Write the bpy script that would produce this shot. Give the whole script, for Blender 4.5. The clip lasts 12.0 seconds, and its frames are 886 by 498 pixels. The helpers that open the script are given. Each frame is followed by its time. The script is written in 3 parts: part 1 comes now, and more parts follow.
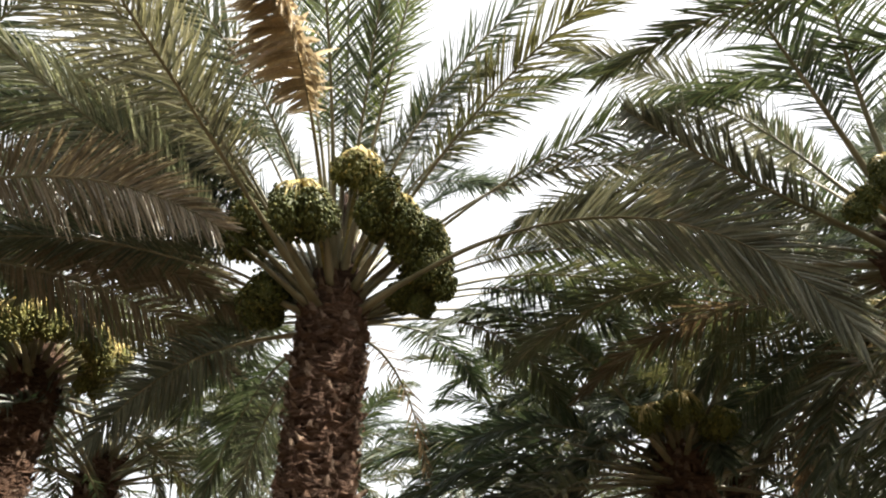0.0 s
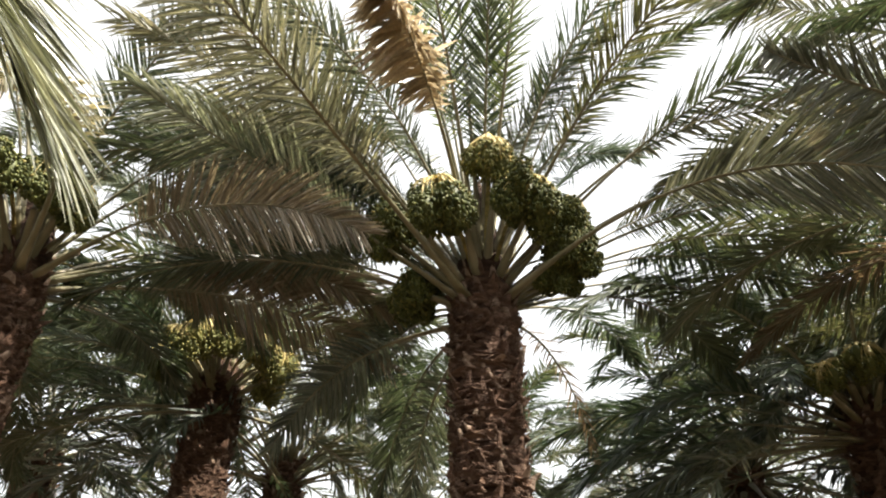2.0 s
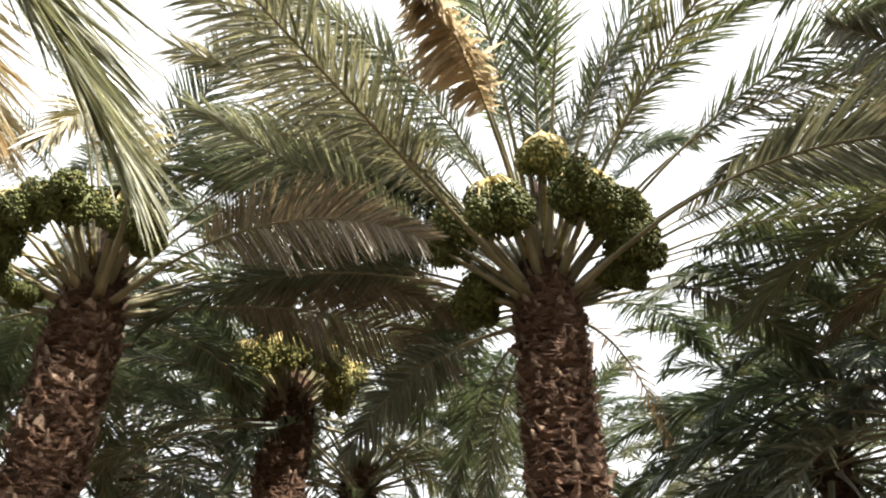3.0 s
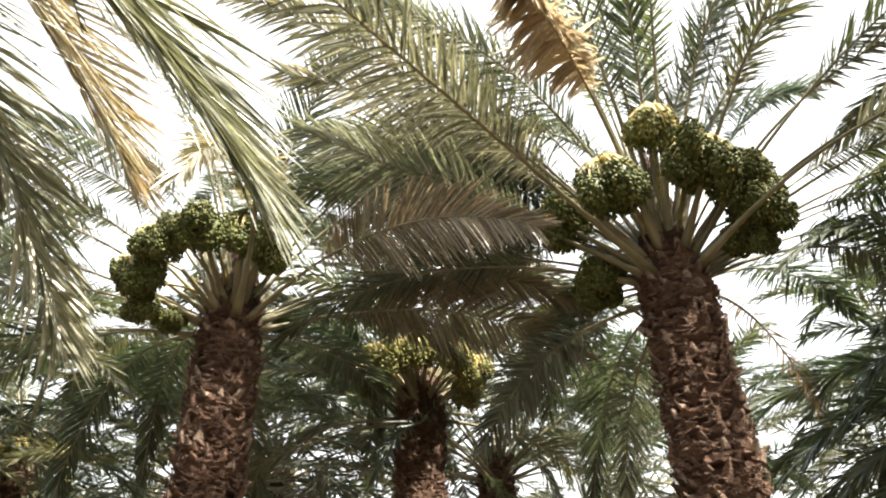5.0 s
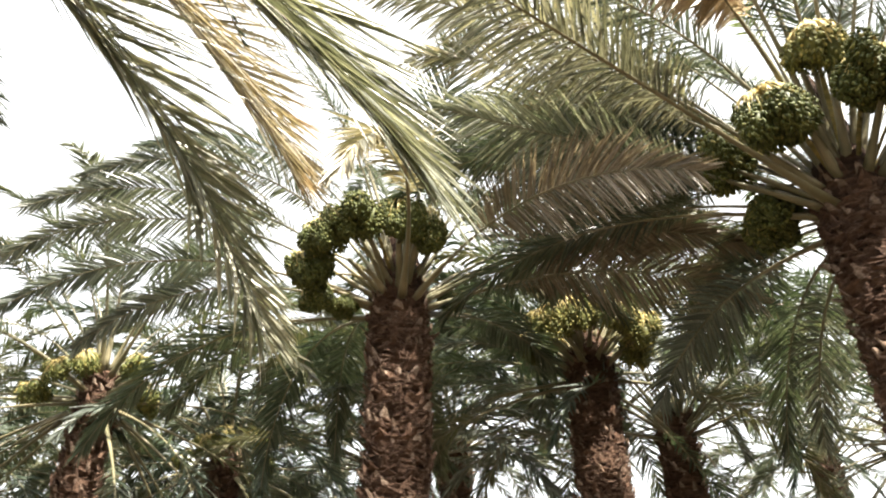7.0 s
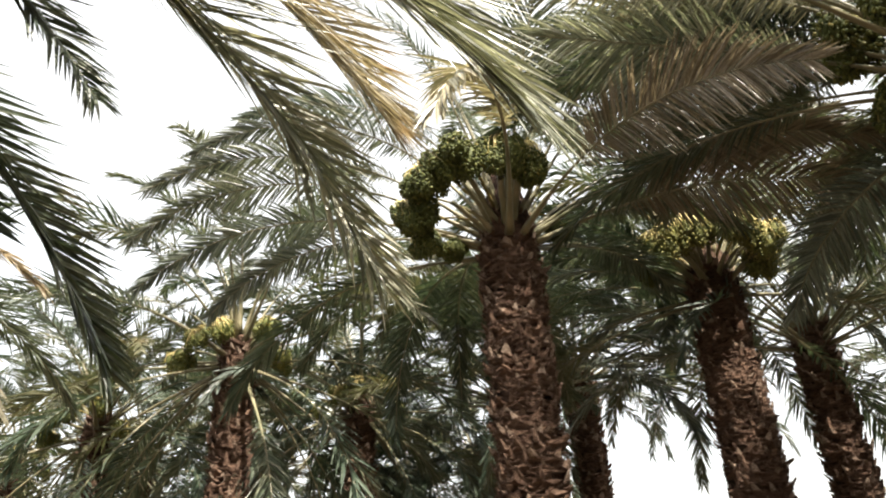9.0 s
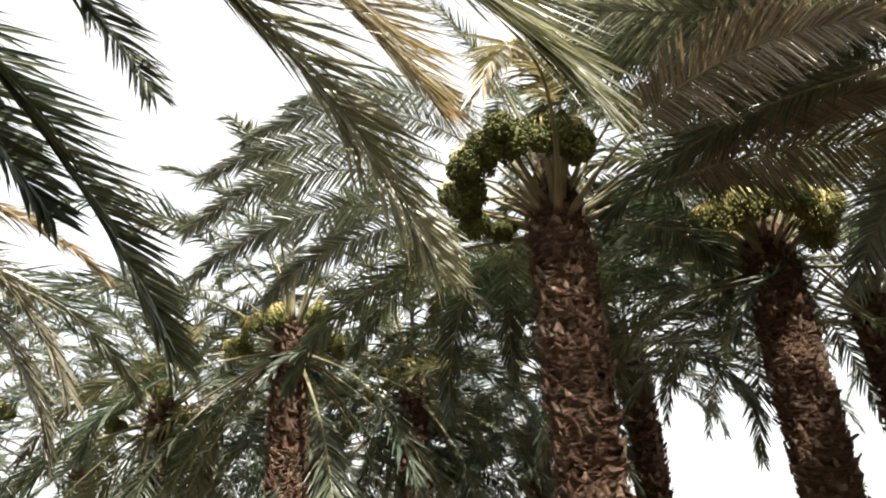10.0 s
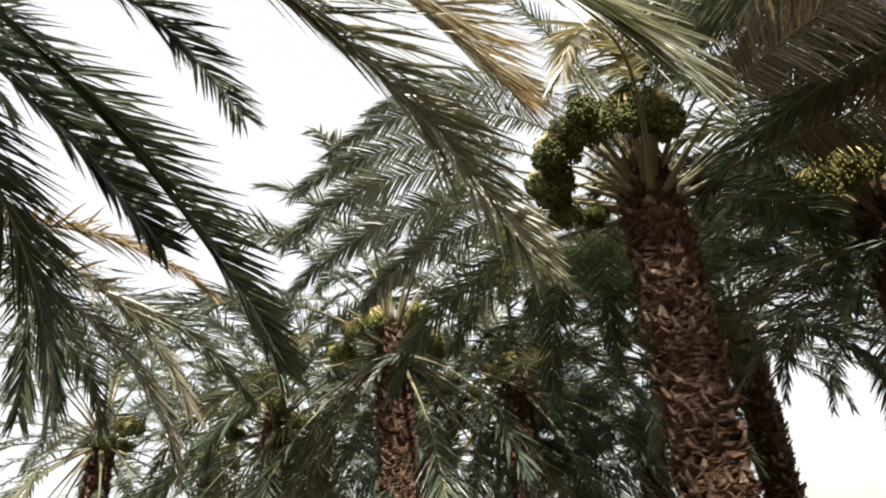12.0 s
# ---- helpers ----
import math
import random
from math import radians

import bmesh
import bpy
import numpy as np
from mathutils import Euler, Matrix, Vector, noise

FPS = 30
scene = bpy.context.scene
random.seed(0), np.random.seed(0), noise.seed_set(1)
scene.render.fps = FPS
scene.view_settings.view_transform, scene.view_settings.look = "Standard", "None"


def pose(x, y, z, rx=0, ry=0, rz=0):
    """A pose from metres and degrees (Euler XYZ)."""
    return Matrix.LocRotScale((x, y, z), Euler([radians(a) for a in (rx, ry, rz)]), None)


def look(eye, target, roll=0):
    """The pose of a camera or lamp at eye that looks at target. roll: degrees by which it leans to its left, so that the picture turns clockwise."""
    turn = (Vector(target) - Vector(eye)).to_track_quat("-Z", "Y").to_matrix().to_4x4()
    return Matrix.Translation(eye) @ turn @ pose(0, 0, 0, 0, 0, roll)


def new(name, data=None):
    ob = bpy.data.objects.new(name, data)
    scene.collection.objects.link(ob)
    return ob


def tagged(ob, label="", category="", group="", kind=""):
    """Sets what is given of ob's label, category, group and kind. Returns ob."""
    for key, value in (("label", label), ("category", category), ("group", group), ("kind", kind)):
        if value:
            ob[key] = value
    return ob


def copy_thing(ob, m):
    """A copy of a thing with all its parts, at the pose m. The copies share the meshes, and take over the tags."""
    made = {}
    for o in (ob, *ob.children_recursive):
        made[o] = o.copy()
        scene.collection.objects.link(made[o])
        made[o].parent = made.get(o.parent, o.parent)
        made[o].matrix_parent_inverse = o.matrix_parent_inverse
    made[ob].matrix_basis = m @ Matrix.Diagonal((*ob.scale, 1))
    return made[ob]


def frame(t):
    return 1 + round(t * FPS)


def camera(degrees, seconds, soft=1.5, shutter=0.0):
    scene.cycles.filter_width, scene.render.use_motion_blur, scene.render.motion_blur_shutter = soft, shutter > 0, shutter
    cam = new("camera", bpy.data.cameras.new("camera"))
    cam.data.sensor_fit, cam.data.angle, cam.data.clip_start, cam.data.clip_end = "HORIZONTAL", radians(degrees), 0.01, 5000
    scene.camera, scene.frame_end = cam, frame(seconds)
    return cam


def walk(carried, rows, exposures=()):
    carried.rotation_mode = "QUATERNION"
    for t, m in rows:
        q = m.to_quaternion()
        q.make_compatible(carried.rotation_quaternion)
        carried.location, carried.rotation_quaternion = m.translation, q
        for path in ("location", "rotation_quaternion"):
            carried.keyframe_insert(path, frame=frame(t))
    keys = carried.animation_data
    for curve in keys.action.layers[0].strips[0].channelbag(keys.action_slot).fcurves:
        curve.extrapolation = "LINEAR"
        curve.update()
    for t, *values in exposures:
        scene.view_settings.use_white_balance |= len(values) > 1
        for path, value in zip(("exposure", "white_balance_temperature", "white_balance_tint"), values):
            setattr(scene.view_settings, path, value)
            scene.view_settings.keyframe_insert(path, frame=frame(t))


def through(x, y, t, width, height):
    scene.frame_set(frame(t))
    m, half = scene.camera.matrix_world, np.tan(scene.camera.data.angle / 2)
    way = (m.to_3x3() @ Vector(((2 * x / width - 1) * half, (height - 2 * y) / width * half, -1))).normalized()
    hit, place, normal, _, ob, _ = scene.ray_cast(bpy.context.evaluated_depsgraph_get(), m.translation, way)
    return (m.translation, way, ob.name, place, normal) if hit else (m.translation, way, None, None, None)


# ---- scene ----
cam = camera(63.86, 12.0, soft=2.1)
# seconds, place in metres, turn in degrees
ROWS = [
    (0.0, -0.022, 0.013, 1.478, 124.98, -0.21, 3.85),
    (0.5, -0.032, 0.008, 1.472, 125.05, -0.32, 5.74),
    (1.0, -0.049, -0.001, 1.475, 123.99, -0.24, 10.96),
    (1.5, -0.077, -0.005, 1.478, 123.21, -0.29, 13.65),
    (2.0, -0.093, -0.002, 1.486, 123.66, 0.00, 16.69),
    (2.5, -0.103, -0.010, 1.492, 123.75, 0.54, 20.32),
    (3.0, -0.113, -0.025, 1.489, 123.83, 0.60, 22.53),
    (3.2, -0.117, -0.027, 1.491, 124.09, 0.95, 24.17),
    (4.8, -0.161, -0.070, 1.490, 122.95, 1.19, 32.32),
    (5.0, -0.163, -0.073, 1.498, 123.16, 1.29, 33.15),
    (5.5, -0.172, -0.092, 1.497, 123.42, 0.85, 36.05),
    (6.0, -0.176, -0.101, 1.502, 123.34, 1.15, 39.04),
    (6.5, -0.194, -0.117, 1.494, 122.78, 0.88, 41.43),
    (6.7, -0.204, -0.125, 1.489, 122.11, 0.80, 43.76),
    (8.3, -0.246, -0.115, 1.479, 117.50, 2.76, 53.13),
    (8.5, -0.251, -0.115, 1.480, 117.33, 2.75, 54.47),
    (9.0, -0.256, -0.117, 1.484, 116.55, 3.00, 57.26),
    (9.5, -0.259, -0.125, 1.472, 115.66, 3.02, 58.39),
    (10.0, -0.271, -0.140, 1.464, 115.45, 2.97, 61.33),
    (10.5, -0.289, -0.146, 1.468, 115.52, 3.44, 65.54),
    (11.0, -0.279, -0.144, 1.479, 116.11, 3.70, 66.19),
    (11.5, -0.284, -0.156, 1.483, 115.66, 3.83, 68.11),
    (12.0, -0.288, -0.144, 1.488, 115.49, 4.32, 70.03),
]
walk(cam, [(t, pose(x, y, z, rx, ry, rz)) for t, x, y, z, rx, ry, rz in ROWS],
     exposures=((0.0, 1.71), (1.5, 1.76), (3.0, 1.98), (5.0, 2.30), (6.7, 2.30), (8.5, 1.92), (10.0, 1.63), (12.0, 1.22)))

# ---- light: a hot clear day, the sun high above the grove ----
SUN_ELEVATION, SUN_AZIMUTH = 55.0, -103.0      # azimuth: degrees to the left of +y
world = bpy.data.worlds.new("sky")
scene.world = world
world.use_nodes = True
wn = world.node_tree
sky = wn.nodes.new("ShaderNodeTexSky")
sky.sky_type, sky.sun_disc = "NISHITA", False
sky.sun_elevation, sky.sun_rotation = radians(SUN_ELEVATION), radians(-SUN_AZIMUTH)
sky.air_density, sky.dust_density, sky.ozone_density = 1.0, 5.0, 1.0
wn.nodes["Background"].inputs["Strength"].default_value = 0.112
haze = wn.nodes.new("ShaderNodeMix")          # an even white haze over the whole sky
haze.data_type = "RGBA"
haze.inputs["Factor"].default_value = 0.62
haze.inputs[7].default_value = (5.5, 5.3, 4.85, 1)
wn.links.new(sky.outputs["Color"], haze.inputs[6])
wn.links.new(haze.outputs[2], wn.nodes["Background"].inputs["Color"])
sun_data = bpy.data.lights.new("sun", "SUN")
sun_data.energy, sun_data.angle, sun_data.color = 5.0, radians(0.55), (1.0, 0.93, 0.82)
sun = new("sun", sun_data)
az, el = radians(SUN_AZIMUTH), radians(SUN_ELEVATION)
sun.matrix_world = look((0, 0, 30), (math.sin(az) * math.cos(el), -math.cos(az) * math.cos(el), 30 - math.sin(el)))


# ---- materials ----
def material(name, roughness=0.6, specular=0.5):
    m = bpy.data.materials.new(name)
    m.use_nodes = True
    b = m.node_tree.nodes["Principled BSDF"]
    b.inputs["Roughness"].default_value = roughness
    b.inputs["Specular IOR Level"].default_value = specular
    return m, m.node_tree, b


def noise_node(nt, scale, detail=4.0, stretch=None, space="Object"):
    tc = nt.nodes.new("ShaderNodeTexCoord")
    n = nt.nodes.new("ShaderNodeTexNoise")
    n.inputs["Scale"].default_value, n.inputs["Detail"].default_value = scale, detail
    if stretch:
        mp = nt.nodes.new("ShaderNodeMapping")
        mp.inputs["Scale"].default_value = stretch
        nt.links.new(tc.outputs[space], mp.inputs["Vector"])
        nt.links.new(mp.outputs["Vector"], n.inputs["Vector"])
    else:
        nt.links.new(tc.outputs[space], n.inputs["Vector"])
    return n


def ramp_node(nt, source, stops):
    r = nt.nodes.new("ShaderNodeValToRGB")
    els = r.color_ramp.elements
    while len(els) < len(stops):
        els.new(0.5)
    for e, (p, c) in zip(els, stops):
        e.position, e.color = p, (*c, 1)
    nt.links.new(source, r.inputs["Fac"])
    return r


def mix_node(nt, fac, a, b, blend="MIX"):
    m = nt.nodes.new("ShaderNodeMix")
    m.data_type, m.blend_type = "RGBA", blend
    if isinstance(fac, float):
        m.inputs["Factor"].default_value = fac
    else:
        nt.links.new(fac, m.inputs["Factor"])
    for sock, v in ((m.inputs[6], a), (m.inputs[7], b)):
        if isinstance(v, tuple):
            sock.default_value = (*v, 1)
        else:
            nt.links.new(v, sock)
    return m.outputs[2]


def bump_node(nt, bsdf, height, strength, distance):
    bp = nt.nodes.new("ShaderNodeBump")
    bp.inputs["Strength"].default_value, bp.inputs["Distance"].default_value = strength, distance
    nt.links.new(height, bp.inputs["Height"])
    nt.links.new(bp.outputs["Normal"], bsdf.inputs["Normal"])


def leaf_material(name, low, mid, high, dry, dry_share, through=0.26, glow=(1.25, 1.3, 0.75)):
    """Leaflets: each one a little different, some gone dry, light shining through."""
    m, nt, b = material(name, 0.35, 0.5)
    geo = nt.nodes.new("ShaderNodeNewGeometry")
    own = ramp_node(nt, geo.outputs["Random Per Island"], [(0.0, low), (0.5, mid), (1.0, high)])
    info = nt.nodes.new("ShaderNodeObjectInfo")
    hue = ramp_node(nt, info.outputs["Random"], [(0.0, (0.85, 0.95, 0.95)), (0.55, (1.0, 1.0, 1.0)), (1.0, (1.1, 1.02, 0.92))])
    col = mix_node(nt, 1.0, own.outputs["Color"], hue.outputs["Color"], "MULTIPLY")
    n = noise_node(nt, 3.0, 5.0)
    gone = ramp_node(nt, n.outputs["Fac"], [(0.62 - dry_share, (0, 0, 0)), (0.80 - dry_share, (1, 1, 1))])
    col = mix_node(nt, gone.outputs["Color"], col, dry)
    grain = noise_node(nt, 60.0, 3.0)
    g = ramp_node(nt, grain.outputs["Fac"], [(0.3, (0.78, 0.78, 0.78)), (0.7, (1.15, 1.15, 1.15))])
    col = mix_node(nt, 1.0, col, g.outputs["Color"], "MULTIPLY")
    nt.links.new(col, b.inputs["Base Color"])
    tr = nt.nodes.new("ShaderNodeBsdfTranslucent")
    nt.links.new(mix_node(nt, 1.0, col, glow, "MULTIPLY"), tr.inputs["Color"])
    mx = nt.nodes.new("ShaderNodeMixShader")
    mx.inputs["Fac"].default_value = through
    nt.links.new(b.outputs["BSDF"], mx.inputs[1])
    nt.links.new(tr.outputs["BSDF"], mx.inputs[2])
    nt.links.new(mx.outputs["Shader"], nt.nodes["Material Output"].inputs["Surface"])
    return m


LEAF = leaf_material("leaflet green", (0.036, 0.052, 0.034), (0.066, 0.086, 0.058), (0.135, 0.152, 0.112), (0.17, 0.145, 0.092), -0.02)
# pale and tawny: strong sun on these fronds is put into their colour
PALE_LIT = leaf_material("leaflet pale lit", (0.105, 0.115, 0.074), (0.225, 0.23, 0.165), (0.40, 0.385, 0.30), (0.36, 0.31, 0.21), -0.05, 0.34, (1.18, 1.18, 0.85))
TAWNY_LIT = leaf_material("leaflet tawny lit", (0.108, 0.110, 0.070), (0.226, 0.218, 0.150), (0.40, 0.375, 0.285), (0.36, 0.295, 0.20), -0.03, 0.34, (1.18, 1.14, 0.82))
# dust-grey, with some of the sunlight on these fronds mixed into the colour
DUSTY_LIT = leaf_material("leaflet dusty lit", (0.068, 0.07, 0.047), (0.135, 0.134, 0.096), (0.25, 0.238, 0.185), (0.27, 0.22, 0.15), 0.0, 0.24, (1.25, 1.15, 0.85))
SILVER = leaf_material("leaflet silvery", (0.060, 0.072, 0.058), (0.115, 0.130, 0.108), (0.225, 0.24, 0.205), (0.26, 0.23, 0.16), -0.04, 0.28, (1.2, 1.25, 0.85))
OLIVE = leaf_material("leaflet olive", (0.072, 0.080, 0.046), (0.108, 0.112, 0.068), (0.16, 0.156, 0.105), (0.22, 0.175, 0.105), 0.03)
DRY = leaf_material("leaflet dry", (0.11, 0.082, 0.052), (0.17, 0.132, 0.09), (0.25, 0.205, 0.15), (0.22, 0.14, 0.085), 0.05, 0.4, (1.25, 1.05, 0.75))

RUSTY = leaf_material("leaflet rusty", (0.12, 0.098, 0.064), (0.20, 0.165, 0.115), (0.31, 0.262, 0.195), (0.215, 0.168, 0.118), 0.02, 0.36, (1.15, 1.05, 0.82))
STRAW = leaf_material("leaflet straw", (0.24, 0.205, 0.145), (0.37, 0.32, 0.24), (0.52, 0.47, 0.37), (0.45, 0.38, 0.27), 0.03, 0.45, (1.08, 1.05, 0.92))
GOLD = leaf_material("leaflet golden", (0.19, 0.158, 0.102), (0.29, 0.245, 0.168), (0.42, 0.36, 0.27), (0.34, 0.245, 0.155), 0.05, 0.40, (1.2, 1.06, 0.76))
YOUNG = leaf_material("leaflet young", (0.075, 0.10, 0.042), (0.125, 0.155, 0.066), (0.20, 0.225, 0.11), (0.22, 0.19, 0.10), -0.04, 0.45, (1.25, 1.3, 0.7))


def rachis_material():
    m, nt, b = material("rachis", 0.4, 0.5)
    n = noise_node(nt, 5.0, 5.0)
    r = ramp_node(nt, n.outputs["Fac"], [(0.3, (0.11, 0.106, 0.056)), (0.55, (0.175, 0.155, 0.088)), (0.75, (0.25, 0.212, 0.128))])
    nt.links.new(r.outputs["Color"], b.inputs["Base Color"])
    f = noise_node(nt, 40.0, 4.0)
    bump_node(nt, b, f.outputs["Fac"], 0.3, 0.004)
    return m


RACHIS = rachis_material()


def bark_material(name, dark, mid, light, scale):
    m, nt, b = material(name, 0.9, 0.15)
    info = nt.nodes.new("ShaderNodeObjectInfo")
    n = noise_node(nt, scale, 6.0, (1.0, 1.0, 3.5))
    r = ramp_node(nt, n.outputs["Fac"], [(0.28, dark), (0.52, mid), (0.78, light)])
    geo = nt.nodes.new("ShaderNodeNewGeometry")
    mixed = nt.nodes.new("ShaderNodeMath")
    mixed.operation = "WRAP"
    mixed.inputs[1].default_value, mixed.inputs[2].default_value = 1.0, 0.0
    add = nt.nodes.new("ShaderNodeMath")
    nt.links.new(info.outputs["Random"], add.inputs[0])
    nt.links.new(geo.outputs["Random Per Island"], add.inputs[1])
    nt.links.new(add.outputs[0], mixed.inputs[0])
    hue = ramp_node(nt, mixed.outputs[0], [(0.0, (0.65, 0.6, 0.58)), (0.55, (1.0, 1.0, 1.0)), (1.0, (1.3, 1.25, 1.2))])
    nt.links.new(mix_node(nt, 1.0, r.outputs["Color"], hue.outputs["Color"], "MULTIPLY"), b.inputs["Base Color"])
    f = noise_node(nt, scale * 3.0, 6.0, (1.0, 1.0, 5.0))
    bump_node(nt, b, f.outputs["Fac"], 0.9, 0.03)
    return m


BARK = bark_material("trunk fibre", (0.028, 0.016, 0.011), (0.06, 0.036, 0.024), (0.11, 0.07, 0.047), 9.0)
BOOT = bark_material("leaf base", (0.06, 0.036, 0.025), (0.118, 0.073, 0.051), (0.175, 0.116, 0.083), 14.0)


CUT = bark_material("cut stub", (0.15, 0.103, 0.074), (0.245, 0.18, 0.135), (0.35, 0.275, 0.215), 22.0)


def date_material(name, shades):
    m, nt, b = material(name, 0.55, 0.3)
    geo = nt.nodes.new("ShaderNodeNewGeometry")
    r = ramp_node(nt, geo.outputs["Random Per Island"], list(zip((0.0, 0.6, 0.95, 1.0), shades)))
    n = noise_node(nt, 30.0, 3.0)
    g = ramp_node(nt, n.outputs["Fac"], [(0.35, (0.8, 0.8, 0.8)), (0.7, (1.15, 1.12, 1.0))])
    nt.links.new(mix_node(nt, 1.0, r.outputs["Color"], g.outputs["Color"], "MULTIPLY"), b.inputs["Base Color"])
    return m


DATE = date_material("unripe date", ((0.045, 0.058, 0.014), (0.085, 0.10, 0.027), (0.14, 0.145, 0.04), (0.24, 0.2, 0.06)))
TURNING = date_material("half-ripe date", ((0.075, 0.09, 0.024), (0.12, 0.13, 0.036), (0.19, 0.175, 0.045), (0.32, 0.25, 0.06)))
RIPER = date_material("yellowing date", ((0.085, 0.095, 0.028), (0.155, 0.155, 0.045), (0.26, 0.235, 0.07), (0.40, 0.33, 0.10)))


def strand_material():
    m, nt, b = material("fruit strand", 0.45, 0.5)
    n = noise_node(nt, 8.0, 3.0)
    r = ramp_node(nt, n.outputs["Fac"], [(0.3, (0.46, 0.37, 0.14)), (0.7, (0.64, 0.53, 0.22))])
    nt.links.new(r.outputs["Color"], b.inputs["Base Color"])
    return m


STRAND = strand_material()
STALK = bark_material("fruit stalk", (0.15, 0.135, 0.055), (0.27, 0.225, 0.085), (0.40, 0.31, 0.11), 10.0)


def soil_material():
    m, nt, b = material("sandy soil", 0.95, 0.2)
    n = noise_node(nt, 0.6, 8.0)
    r = ramp_node(nt, n.outputs["Fac"], [(0.3, (0.08, 0.06, 0.042)), (0.55, (0.125, 0.096, 0.066)), (0.8, (0.18, 0.14, 0.10))])
    nt.links.new(r.outputs["Color"], b.inputs["Base Color"])
    f = noise_node(nt, 6.0, 8.0)
    bump_node(nt, b, f.outputs["Fac"], 0.6, 0.08)
    return m


SOIL = soil_material()


# ---- mesh kit ----
def mesh_object(name, verts, faces, mat, parent=None, label="", smooth=False):
    me = bpy.data.meshes.new(name)
    me.from_pydata([tuple(v) for v in verts], [], faces)
    me.materials.append(mat)
    if smooth:
        me.polygons.foreach_set("use_smooth", [True] * len(me.polygons))
    me.update()
    ob = new(name, me)
    ob.parent = parent
    if label:
        ob["label"] = label
    return ob


def shared(name, me, parent, m):
    ob = new(name, me)
    ob.parent = parent
    ob.matrix_basis = m
    return ob


def heading(a, e):
    """Unit vector: a degrees to the left of +y, e degrees above the horizon."""
    a, e = radians(a), radians(e)
    return np.array([-math.sin(a) * math.cos(e), math.cos(a) * math.cos(e), math.sin(e)])


def frond_curve(a, e, length, droop, side, n=40):
    """The midrib's points from the crown's middle outwards: it starts at heading (a, e) and bends down by droop and aside by side degrees."""
    k = e / 90.0
    p = heading(a, 0) * (0.215 - 0.17 * k) + np.array([0, 0, 0.42 * k - 0.02])
    pts, ways = [p], []
    for i in range(n):
        s = (i + 0.5) / n
        d = heading(a + side * s ** 1.5, max(e - droop * s ** 1.6, -88.0))
        ways.append(d)
        p = p + d * (length / n)
        pts.append(p)
    ways.append(ways[-1])
    return np.array(pts), np.array(ways)


def tube(pts, radii, sides=6, flat=1.0):
    verts, faces = [], []
    up = np.array([0, 0, 1.0])
    for i, p in enumerate(pts):
        d = pts[min(i + 1, len(pts) - 1)] - pts[max(i - 1, 0)]
        d = d / np.linalg.norm(d)
        b = np.cross(d, up)
        if np.linalg.norm(b) < 0.05:
            b = np.cross(d, np.array([0.3, 1.0, 0]))
        b /= np.linalg.norm(b)
        c = np.cross(b, d)
        for k in range(sides):
            w = 2 * math.pi * k / sides
            verts.append(p + radii[i] * (b * math.cos(w) + c * math.sin(w) * flat))
    for i in range(len(pts) - 1):
        for k in range(sides):
            q = (k + 1) % sides
            faces.append((i * sides + k, i * sides + q, (i + 1) * sides + q, (i + 1) * sides + k))
    faces.append(tuple(range(sides))[::-1])
    faces.append(tuple((len(pts) - 1) * sides + k for k in range(sides)))
    return verts, faces


